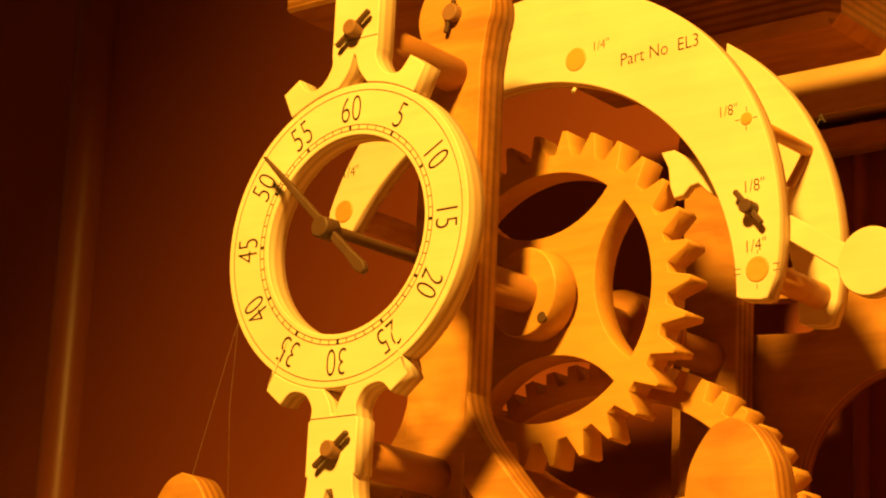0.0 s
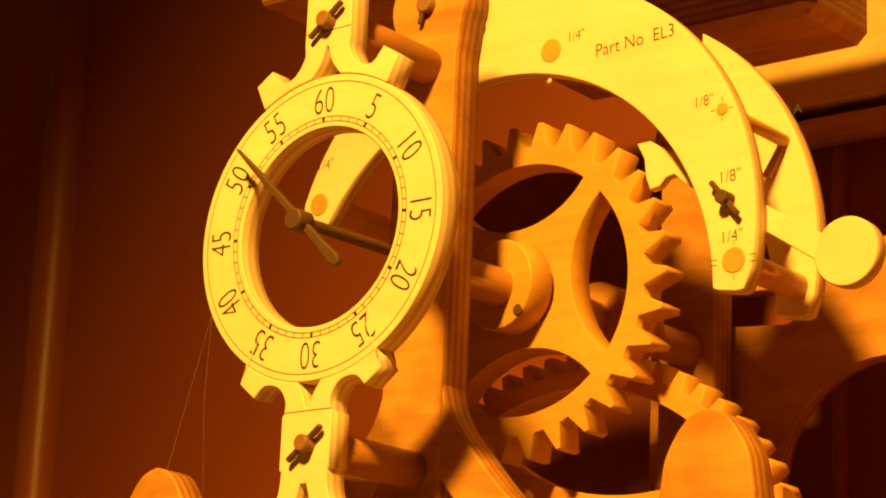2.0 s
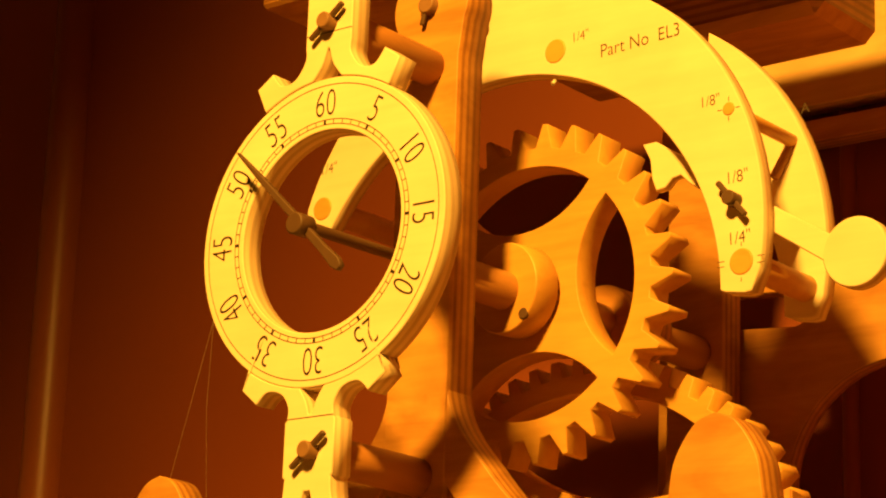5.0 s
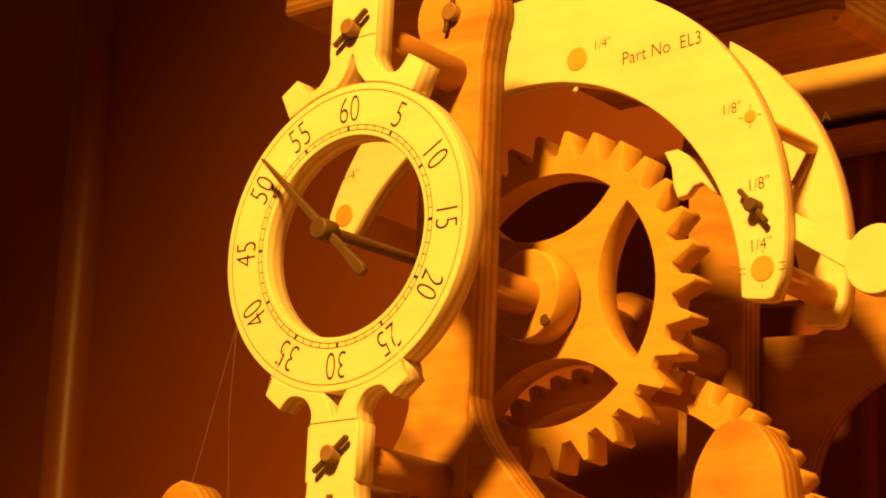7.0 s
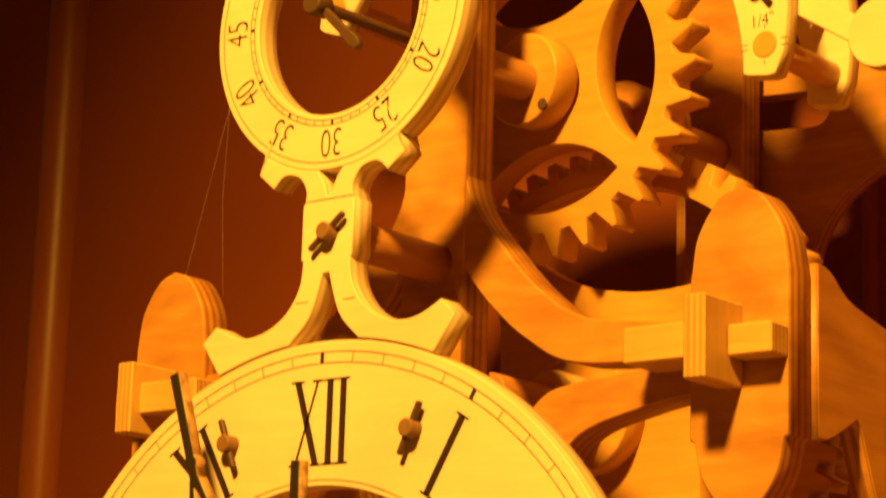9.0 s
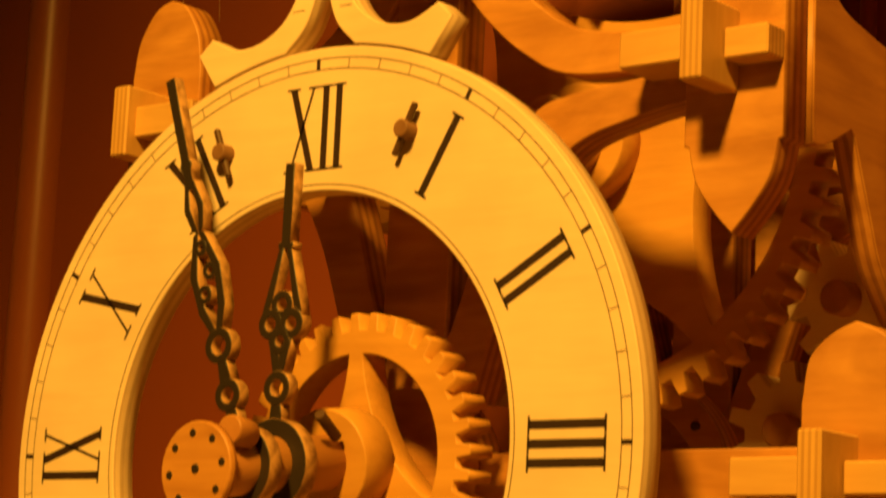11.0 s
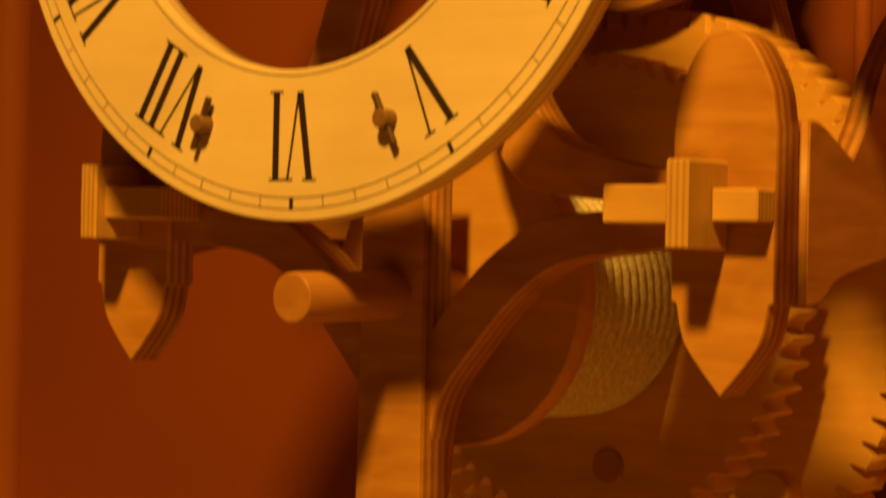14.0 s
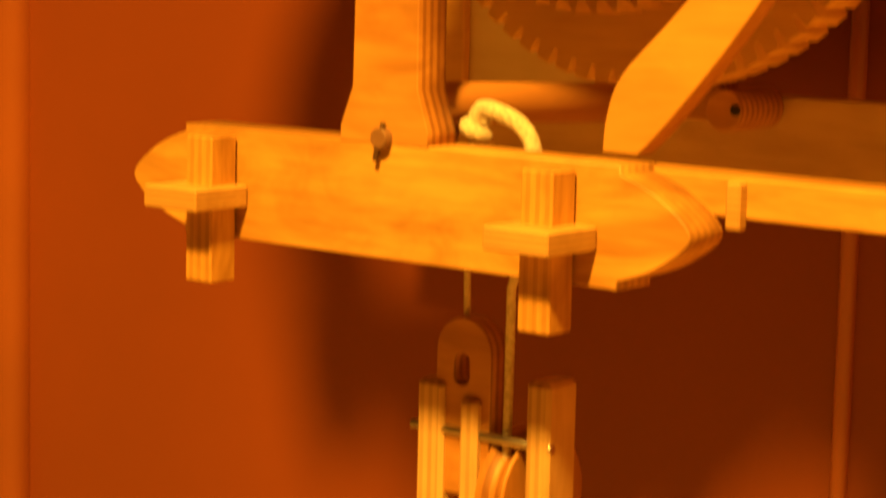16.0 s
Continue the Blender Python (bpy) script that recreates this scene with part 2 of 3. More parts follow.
def shift(loop, x, z):
    return [(a + x, b + z) for a, b in loop]


def strip(ax, az, bx, bz, w):
    """A flat ink bar between two points."""
    d = Vector((bx - ax, bz - az))
    n = Vector((-d.y, d.x)).normalized() * w / 2
    return [(ax + n.x, az + n.y), (ax - n.x, az - n.y), (bx - n.x, bz - n.y), (bx + n.x, bz + n.y)]


def ink(name, loops, y, material, parent, label=""):
    """Printed lines, a hair proud of the face at y."""
    bm = bmesh.new()
    for l in loops:
        vs = [bm.verts.new((x, y - 0.00006, z)) for x, z in l]
        bm.faces.new(vs)
    return put(name, made(bm), material, parent, Matrix.Identity(4), label)


def ring_ink(name, cx, cz, r, w, y, material, parent, n=120):
    bm = bmesh.new()
    o = [bm.verts.new((x, y - 0.00006, z)) for x, z in circle(cx, cz, r + w / 2, n)]
    i = [bm.verts.new((x, y - 0.00006, z)) for x, z in circle(cx, cz, r - w / 2, n)]
    for k in range(n):
        bm.faces.new((o[k], i[k], i[(k + 1) % n], o[(k + 1) % n]))
    return put(name, made(bm), material, parent, Matrix.Identity(4))


def text(name, words, x, z, y, size, turn, material, parent, label="", wide=1.0, thin=0.0):
    c = bpy.data.curves.new("text", "FONT")
    c.body, c.size, c.align_x, c.align_y, c.offset = words, size, "CENTER", "CENTER", -thin
    me = curve_mesh(c)
    m = Matrix.Translation((x, y - 0.00008, z)) @ FACE @ Matrix.Rotation(radians(turn), 4, "Z") @ Matrix.Diagonal((wide, 1, 1, 1))
    return put(name, me, material, parent, m, label)


# ---- setting ----
WALL = 0.20
CREAM = plain("dim_wall_paint", (0.22, 0.16, 0.11), 0.8, scale=3)
wall = block("wall_back", (0, WALL + 0.05, 0.1), (3.4, 0.1, 2.6), RED, None)
tagged(wall, "plain dark red-brown painted wall", "wall", kind="structure")
for name, at, size in (("wall_left", (-1.75, -1.3, 0.1), (0.1, 3.0, 2.6)), ("wall_right", (1.75, -1.3, 0.1), (0.1, 3.0, 2.6)), ("wall_front", (0, -2.85, 0.1), (3.6, 0.1, 2.6)),
                       ("floor", (0, -1.3, -1.25), (3.6, 3.2, 0.1)), ("ceiling", (0, -1.3, 1.45), (3.6, 3.2, 0.1))):
    tagged(block(name, at, size, CREAM, None), "plain %s of the room" % name.split("_")[0], name.split("_")[0], kind="structure")
# unseen ledge, pale so that it bounces lamp light up into the clock
ledge = block("ledge", (0, -0.15, -0.48), (1.8, 0.70, 0.04), PALE, None)
tagged(ledge, "unseen pale birch ledge along the wall, added to bounce light up at the clock", "ledge", kind="structure")
TRIM = plain("worn_moulding_paint", (0.36, 0.105, 0.027), 0.4, scale=8)
for x, w in ((-0.310, 0.017), (0.019, 0.005)):
    strip_ob = put("trim", lathe([(w / 2, -1.1), (w / 2, 1.2)], 24), TRIM, None, Matrix.Translation((x, WALL, 0)))
    tagged(strip_ob, "rounded red-brown vertical wall moulding", "moulding", kind="structure")

# ---- unseen flap added beside the lamp to shade the upper left wall ----
SHADE_AT = 0.25


def on_ray(x, z, f):
    """The point at the fraction f of the way from the lamp to (x, z) on the wall."""
    return Vector(LAMP).lerp(Vector((x, WALL, z)), f)


shade_mat = plain("shade_flap_dark", (0.05, 0.045, 0.04), 0.5)
bm = bmesh.new()
corners = [on_ray(x, z, SHADE_AT) for x, z in ((-0.72, -0.60), (-0.12, 0.30), (0.06, 0.36), (0.10, 0.66), (-0.1, 1.0), (-1.3, 0.4))]
face = bm.faces.new([bm.verts.new(p) for p in corners])
bmesh.ops.solidify(bm, geom=[face], thickness=0.004)
shade = thing("unseen_shade_flap", (corners[4].x, corners[4].y, 1.40), "unseen dark flap on a ceiling rod, added to shade the upper left wall", "lamp shade")
put("flap", made(bm), shade_mat, shade, Matrix.Identity(4))
rod("rod", corners[4], (corners[4].x, corners[4].y, 1.402), 0.006, shade_mat, shade)

# ---- clock dial ----
RING_T = 0.006
dial = thing("clock_dial", (0, 0.003, 0), "round printed plywood clock dial with black Roman numerals", "clock dial")
dial_ring = plate("ring", [circle(0, 0, 0.0835, 128), circle(0, 0, 0.0532, 96)], 0, RING_T, PRINT, dial)
for r in (0.0788, 0.0811, 0.0545):
    ring_ink("ring_line", 0, 0, r, 0.00022, 0, FAINT, dial_ring)
loops = []
for k in range(60):
    a = radians(6 * k)
    if k % 5:
        loops.append(strip(0.0788 * math.sin(a), 0.0788 * math.cos(a), 0.0811 * math.sin(a), 0.0811 * math.cos(a), 0.0002))
ink("minute_track", loops, 0, FAINT, dial_ring)
for k in range(12):
    a = radians(30 * k)
    ink("hour_mark", [strip(0.0787 * math.sin(a), 0.0787 * math.cos(a), 0.0812 * math.sin(a), 0.0812 * math.cos(a), 0.0010)], 0, INK, dial_ring)
NUMERALS = ["XII", "I", "II", "III", "IIII", "V", "VI", "VII", "VIII", "IX", "X", "XI"]
R0, R1 = 0.0577, 0.0752


def numeral(word):
    """Serif Roman numeral: thick and thin strokes with serif bars, from height R0 to R1, centred on x = 0."""
    thick, thin, bar, out = 0.0017, 0.0006, 0.0005, []
    widths = {"I": 0.0036, "V": 0.0088, "X": 0.0088}
    x = -sum(widths[c] for c in word) / 2
    for c in word:
        w = widths[c]
        m = x + w / 2
        if c == "I":
            out += [strip(m, R0, m, R1, thick), strip(m - w * 0.48, R1, m + w * 0.48, R1, bar), strip(m - w * 0.48, R0, m + w * 0.48, R0, bar)]
        elif c == "V":
            l, r = x + 0.0016, x + w - 0.0014
            out += [strip(l, R1, m, R0, thick), strip(r, R1, m + 0.0003, R0, thin), strip(l - 0.0018, R1, l + 0.0018, R1, bar), strip(r - 0.0014, R1, r + 0.0014, R1, bar)]
        else:
            l, r = x + 0.0016, x + w - 0.0016
            out += [strip(l, R1, r, R0, thick), strip(r, R1, l, R0, thin)]
            for e, s in ((l, 0.0018), (r, 0.0015)):
                out += [strip(e - s, R1, e + s, R1, bar), strip(e - s, R0, e + s, R0, bar)]
        x += w
    return out


for k, word in enumerate(NUMERALS):
    a = radians(30 * k)
    turned = [[(x * math.cos(a) + z * math.sin(a), -x * math.sin(a) + z * math.cos(a)) for x, z in l] for l in numeral(word)]
    ob = ink("numeral", turned, 0, INK, dial_ring)
    ob["label"] = "black Roman numeral " + word


# dowels with a diagonal wedge that hold the dials
def pinned_dowel(parent, x, z, back, tilt, y=0.0, spacer=0.0):
    if spacer:
        rod("spacer", (x, back, z), (x, y + 0.0062, z), spacer, DOWEL, parent, "thick round spacer dowel")
    peg = rod("dowel", (x, back, z), (x, y - 0.0033, z), 0.0019, DARK_DOWEL, parent)
    block("wedge", (x, y - 0.0017, z), (0.0013, 0.0013, 0.0115), PIN, peg, (0, tilt, 0), 0.0003, "dark wooden wedge pin")


for x, z, tilt in ((0.0255, 0.0633, 25), (-0.0245, 0.0633, -22), (0.0249, -0.0636, -28), (-0.0237, -0.0637, 22)):
    pinned_dowel(dial, x, z, 0.04, tilt)

# ---- seconds dial ----
SZ = 0.1554
sec = thing("seconds_dial", (0, 0.003, SZ), "small round plywood seconds dial printed with numbers 5 to 60", "clock dial")
sec_ring = plate("ring", [circle(0, SZ, 0.0350, 96), circle(0, SZ, 0.0228, 80)], 0, RING_T, PRINT, sec)
for r in (0.0333, 0.0252, 0.0241):
    ring_ink("ring_line", 0, SZ, r, 0.0002, 0, FAINT, sec_ring)
loops = []
for k in range(60):
    a = radians(6 * k)
    loops.append(strip(0.0241 * math.sin(a), SZ + 0.0241 * math.cos(a), 0.0252 * math.sin(a), SZ + 0.0252 * math.cos(a), 0.0007 if k % 5 == 0 else 0.0002))
ink("second_track", loops, 0, INK, sec_ring)
for k in range(5, 61, 5):
    a = radians(6 * k)
    text("number", str(k), 0.0288 * math.sin(a), SZ + 0.0288 * math.cos(a), 0, 0.0090, -6 * k, INK, sec_ring, "black printed number %d" % k, 0.70, 0.00014)


# forked brackets: neck, two curling arms and a slit between them
up = thing("dial_bracket", (0, 0.003, 0.107), "forked printed plywood bracket joining the two dials", "bracket", "dial brackets")
low_arm = spline([(0.0066, 0.1010), (0.0074, 0.0955), (0.0110, 0.0902), (0.0170, 0.0868), (0.0240, 0.0862), (0.0312, 0.0893)], 6) + [(0.0350, 0.0860), (0.0300, 0.0790)]
low_arm += arc(0, 0, 0.0838, 69.4, 83.5, 8) + spline([(0.0094, 0.0835), (0.0040, 0.0890), (0.0008, 0.0980)], 6)
high_arm = spline([(0.0068, 0.1135), (0.0066, 0.1165), (0.0088, 0.1196), (0.0130, 0.1204), (0.0160, 0.1180)], 6) + [(0.0205, 0.1217), (0.0185, 0.1258)]
high_arm += arc(0, SZ, 0.0350, -58, -84, 8) + spline([(0.0034, 0.1206), (0.0014, 0.1176), (0.0004, 0.1146)], 5)
right = list(reversed(low_arm)) + [(0.0072, 0.1012), (0.0072, 0.1133)] + high_arm
fork = plate("fork", [right + mirror(right)], -0.0002, RING_T, PRINT, up)
pinned_dowel(up, 0.0012, 0.1064, 0.036, 52, 0.0, 0.0043)
for l in (strip(-0.0068, 0.1139, 0.0068, 0.1139, 0.00022), strip(-0.008, 0.0922, -0.0045, 0.0922, 0.0002), strip(0.0052, 0.0918, 0.0084, 0.0918, 0.0002)):
    ink("cut_line", [l], -0.0002, FAINT, fork)

top = thing("dial_bracket", (0, 0.003, 0.200), "forked printed plywood bracket above the seconds dial", "bracket", "dial brackets")
ta = [(0.0210, 0.1915), (0.0185, 0.1862)] + arc(0, SZ, 0.0350, 59, 82, 8) + spline([(0.0042, 0.1902), (0.0016, 0.1935), (0.0002, 0.1975)], 5)
ta = spline([(0.0068, 0.1985), (0.0068, 0.1955), (0.0096, 0.1918), (0.0135, 0.1912), (0.0165, 0.1945)], 6) + ta
right = [(0.0068, 0.2200), (0.0068, 0.1985)] + ta[1:]
fork = plate("fork", [right + mirror(right)], -0.0002, RING_T, PRINT, top)
pinned_dowel(top, 0.0005, 0.2032, 0.036, 52, 0.0, 0.0043)
ink("cut_line", [strip(-0.0068, 0.2012, 0.0068, 0.2012, 0.0002)], -0.0002, FAINT, fork)

# ---- front frame: pillar with curving arms ----
FY, FT = 0.035, 0.0095


def arm_loops(zc, flip):
    """Right-hand arms about the crossing at height zc: the outer one to the pillar, the inner one to the hub."""
    outer = spline([(0.0070, 0.060), (0.0100, 0.040), (0.0195, 0.0270), (0.0304, 0.0160), (0.0430, 0.0092), (0.0700, 0.0060)], 8)
    outer += spline([(0.0700, -0.0012), (0.0400, 0.0000), (0.0262, 0.0063), (0.0150, 0.0160), (0.0070, 0.0260)], 8)
    inner = spline([(0.0040, -0.066), (0.0120, -0.046), (0.0200, -0.021), (0.0288, -0.0078), (0.0400, -0.0040), (0.0700, -0.0018)], 8)
    inner += spline([(0.0700, -0.0085), (0.0550, -0.0108), (0.0390, -0.0160), (0.0290, -0.0300), (0.0210, -0.0520), (0.0160, -0.068)], 8)
    return [[(x, zc + flip * z) for x, z in l] for l in (outer, inner)]


def frame_set(y, name, label, thick=FT, mat=BIRCH, mid=True):
    fr = thing(name, (0, y, -0.19), label, "clock frame")
    head = arc(0, 0.2190, 0.0112, -25, 205, 24) + [(-0.0088, 0.205), (-0.0088, 0.012), (0.0088, 0.012), (0.0088, 0.205)]
    foot = [(-0.0084, -0.068), (-0.0086, -0.125), (-0.0092, -0.168), (-0.0124, -0.1765), (-0.0124, -0.1800), (0.0118, -0.1800), (0.0118, -0.1765), (0.0088, -0.168), (0.0084, -0.125), (0.0084, -0.068)]
    plate("pillar", [head], y, thick, mat, fr)
    plate("pillar", [foot], y - 0.0030, thick, mat, fr)
    plate("hub", [circle(0, -0.002, 0.019, 40)], y - 0.0004, thick, mat, fr)
    for zc, flip in ((0.081, 1), (-0.081, -1)):
        for k, loop in enumerate(arm_loops(zc, flip)):
            for n, l in enumerate((loop, mirror(loop))):
                plate("arm", [l], y + 0.0003 + 0.0002 * k, thick - 0.0006, mat, fr)
    if mid:
        plate("arm", [[(0.015, 0.0022), (0.1045, 0.0022), (0.1045, -0.0131), (0.015, -0.0131)]], y + 0.0008, thick - 0.001, mat, fr)
    return fr


front = frame_set(FY, "clock_skeleton", "birch plywood front frame with curving arms")
for z, y0 in ((0.2188, FY), (-0.1785, 0.032)):
    peg = rod("dowel", (0, FY + 0.02, z), (0, y0 - 0.0022, z), 0.0023, DARK_DOWEL, front)
    block("wedge", (-0.0004, y0 - 0.0012, z - 0.0008), (0.0012, 0.0012, 0.0085), PIN, peg, (0, 15, 0), 0.0003)


# ---- finials with their keyed tenons ----
def finial(x, z, half, high, low, label):
    f = thing("finial", (x, FY, z), label, "finial", "finials on the frame")
    out = spline([(half * 0.98, 0.017), (half * 0.86, 0.0245), (half * 0.45, high - 0.0022), (0.0, high)], 7)[1:]
    left = mirror(out)
    foot = spline([(-half * 0.9, -0.0175), (-half * 0.75, -0.0245), (-half * 0.40, -low + 0.005), (0, -low)], 7)
    pts = [(half, -0.017), (half, 0.016)] + out + left[1:] + [(-half, 0.016), (-half, -0.017)] + foot + mirror(foot)[1:]
    plate("panel", [shift(pts, x, z)], FY - 0.001, 0.0085, BIRCH, f)
    s = 1 if x > 0 else -1
    put("key", solid((0.0168, 0.017, 0.0050)), KEY, f, pose(x - 0.0016 * s + (0 if s > 0 else -0.002), 0.0285, z + 0.0012, 0, 90, 0))
    put("tenon", solid((0.0185, 0.0074, 0.0125)), KEY, f, pose(x - 0.0110 * s, 0.0292, z + 0.0012, 90, 0, 0))
    put("tenon", solid((0.0100, 0.0063, 0.0070)), KEY, f, pose(x + 0.0062 * s, 0.0312, z + 0.0012, 90, 0, 0))
    return f


for s in (-1, 1):
    finial(0.0797 * s, 0.0795, 0.0114, 0.0338, 0.0354, "pointed oval plywood finial held by a pale key")
    finial(0.0792 * s, -0.0803, 0.0114, 0.0348, 0.0350, "pointed oval plywood finial held by a pale key")
finial(0.1075, -0.0057, 0.0114, 0.0311, 0.0311, "pointed oval plywood finial on the middle arm")

# side boards that run back from the finials to the rear frame
for sx in (-1, 1):
    for sz in (-1, 1):
        side = thing("side_board", (0.0898 * sx, 0.096, 0.0802 * sz - 0.0175), "plain birch plywood side board between front and rear frames", "board", "side boards")
        outer = spline([(-0.0537, 0.0176), (-0.0485, 0.0168), (-0.0415, 0.0125), (-0.0315, 0.0100), (-0.0165, 0.0075), (0.0035, 0.0060), (0.0335, 0.0060), (0.0535, 0.0100)], 5)
        inner = spline([(-0.0365, 0.0135), (-0.0300, 0.0280), (-0.0235, 0.0400), (-0.0080, 0.0520), (0.0200, 0.0560), (0.0535, 0.0520)] if sz > 0 else [(-0.0365, 0.0110), (-0.0305, 0.0190), (-0.0240, 0.0310), (-0.0100, 0.0440), (0.0200, 0.0500), (0.0535, 0.0480)], 5)
        inner = spline([(-0.0537, 0.0176), (-0.0485, 0.0170), (-0.0365, 0.0110)], 5)[:-1] + inner
        inner = inner if sx > 0 else outer
        profile = [(a, sz * b) for a, b in outer] + [(a, -sz * b) for a, b in reversed(inner)]
        put("board", flat([profile], 0.0055), BIRCH, side, Matrix.Translation((0.0898 * sx, 0.0965, 0.0802 * sz)) @ SIDEWAYS)

# ---- base beam ----
BY = 0.0322
beam = thing("base_beam", (0.003, BY, -0.2042), "birch plywood base beam with pointed ends and pegs", "beam")
half = [(0.0, -0.2042), (0.0595, -0.2042), (0.0595, -0.2025)] + spline([(0.0595, -0.2025), (0.0685, -0.199), (0.0762, -0.1922), (0.0685, -0.185), (0.0595, -0.1812)], 6) + [(0.0595, -0.1795), (0.0, -0.1795)]
plate("board", [shift(half + mirror(half)[1:-1], 0.0006, 0)], BY, 0.012, BEAM, beam)
for s in (-1, 1):
    put("peg", solid((0.0325, 0.0080, 0.0078)), BEAM, beam, pose(0.0462 * s, 0.0276, -0.1972, 0, 90, 0))
    block("key", (0.0472 * s, 0.0238, -0.1943), (0.0160, 0.0165, 0.0048), KEY, beam)
rail = thing("base_rail", (0.15, 0.054, -0.193), "pale plywood rail behind the base beam", "rail")
put("board", solid((0.225, 0.0082, 0.012)), BEAM, rail, pose(0.1620, 0.0560, -0.1858, 90, 0, 0))
block("tenon", (0.0765, 0.0488, -0.1872), (0.0034, 0.0030, 0.0095), KEY, rail)

# ---- wheels ----
def wheel(name, label, at, n, root, tip, thick, holes, material=GEAR, phase=0.0, bore=0.0, lean=0.0, wide=0.56, narrow=0.28):
    w = thing(name, at, label, "gear wheel")
    x, y, z = at
    loops = [gear_outline(n, root, tip, phase, wide, narrow, lean)] + holes
    me = flat(loops, thick, 0.0002)
    put("gear", me, material, w, Matrix.Translation((x, y, z)) @ FACE)
    return w


EX = 0.0006
esc = wheel("gear_wheel", "birch plywood escape wheel with thirty pointed teeth and four spokes", (EX, 0.078, 0.1575), 30, 0.0364, 0.0424, 0.008,
            spokes(4, 0.0152, 0.0316, 6, 49), phase=-1, wide=0.66, narrow=0.16, lean=0.06)
hub = rod("hub", (EX, 0.0742, 0.1574), (EX - 0.0010, 0.0665, 0.1572), 0.0112, GEAR, esc)
rod("arbor", (EX, 0.166, 0.1580), (0, 0.0365, 0.1560), 0.0046, DOWEL, esc)
rod("pinion", (EX, 0.125, 0.1580), (EX, 0.106, 0.1578), 0.0090, BIRCH, esc)
rod("spindle", (0, 0.040, 0.1560), (0, -0.0075, 0.1551), 0.0013, PIN, esc, "thin dark spindle")
rod("peg", (0.0064, 0.0665, 0.1500), (0.0064, 0.0655, 0.1500), 0.0014, PIN, hub)

# second pointer
sp = thing("second_pointer", (0, -0.005, 0.1551), "slim dark wooden second pointer", "clock pointer")
a = radians(-46)
blade = [(-0.0008, -0.016), (-0.0014, -0.014), (-0.0010, -0.009), (-0.0009, 0.0), (-0.0007, 0.018), (-0.0002, 0.0285), (0.0002, 0.0285), (0.0007, 0.018), (0.0009, 0.0), (0.0010, -0.009), (0.0014, -0.014), (0.0008, -0.016)]
plate("blade", [[(x * math.cos(a) + z * math.sin(a), 0.1551 - x * math.sin(a) + z * math.cos(a)) for x, z in blade]], -0.0062, 0.0016, PIN, sp, "", 0.0002)
rod("collar", (0, -0.0035, 0.1551), (0, -0.0085, 0.1550), 0.0025, PIN, sp)

# ---- minute wheel, its arbor and the pointers ----
def axis_z(y):
    return -0.0029 + 0.12 * y


mw = wheel("gear_wheel", "birch plywood minute wheel with blunt teeth and three spokes", (0, 0.021, axis_z(0.021)), 36, 0.0272, 0.0308, 0.0075,
           spokes(3, 0.0085, 0.0222, 5, 92), phase=3, wide=0.60, narrow=0.40)
rod("hub", (0, 0.0175, axis_z(0.0175)), (0, 0.0085, axis_z(0.0085)), 0.0112, GEAR, mw)
rod("tube", (0, 0.0090, axis_z(0.009)), (0, -0.0245, axis_z(-0.0245)), 0.0058, DOWEL, mw)
cap = rod("cap", (0, -0.0268, axis_z(-0.029)), (0, -0.0290, axis_z(-0.029)), 0.0094, BIRCH, mw, "round end cap with eight holes")
rod("tip", (0, -0.0240, axis_z(-0.024)), (0, -0.0272, axis_z(-0.0272)), 0.0040, DOWEL, mw)
# holes drawn as black discs on the face, their shade put in as colour
for k in range(8):
    a = radians(45 * k + 10)
    x, z = 0.0070 * math.cos(a), axis_z(-0.029) + 0.0070 * math.sin(a)
    rod("hole", (x, -0.0280, z), (x, -0.0291, z), 0.0009, BLACK, cap, "black disc standing for the shade in a drilled hole")
rod("hole", (0, -0.0280, axis_z(-0.029)), (0, -0.0292, axis_z(-0.029)), 0.0010, BLACK, cap)
rod("peg", (0.0050, 0.006, 0.0030), (0.0062, -0.001, 0.0070), 0.0012, PIN, mw)
rod("knob", (0.0035, -0.0185, 0.0010), (0.0045, -0.0250, 0.0015), 0.0030, DOWEL, mw)


def pointer(name, label, y, thick, angle, strips, rings, collar):
    p = thing(name, (0, y, axis_z(y)), label, "clock pointer")
    a, z0 = radians(angle), axis_z(y)

    def turn(l):
        return [(x * math.cos(a) + z * math.sin(a), z0 - x * math.sin(a) + z * math.cos(a)) for x, z in l]
    for k, l in enumerate(strips):
        plate("stem", [turn(l)], y + 0.00003 * (k % 5), thick, POINTER, p, "", 0.0002)
    for k, (x, z, r, w) in enumerate(rings):
        plate("loop", [turn(circle(x, z, r + w / 2, 28)), turn(circle(x, z, r - w / 2, 24))], y + 0.00003 * (k % 4) - 0.0001, thick, POINTER, p, "", 0.0002)
    plate("collar", [turn(circle(0, 0, collar, 40)), turn(circle(0, 0, 0.0057, 32))], y - 0.0004, thick + 0.0008, POINTER, p, "", 0.0002)
    return p


hour_strips = [[(-0.0012, 0.044), (-0.0013, 0.0615), (0.0013, 0.0615), (0.0012, 0.044)], [(-0.0020, 0.0438), (-0.0020, 0.0452), (0.0020, 0.0452), (0.0020, 0.0438)]]
for s in (-1, 1):
    hour_strips.append([(0.0001 * s, 0.0450), (0.0014 * s, 0.0450), (0.0046 * s, 0.0335), (0.0058 * s, 0.0292), (0.0040 * s, 0.0296), (0.0026 * s, 0.0335)])
    hour_strips.append([(0.0002 * s, 0.0240), (0.0034 * s, 0.0256), (0.0026 * s, 0.0230), (0.0016 * s, 0.0188), (-0.0002 * s, 0.0188)])
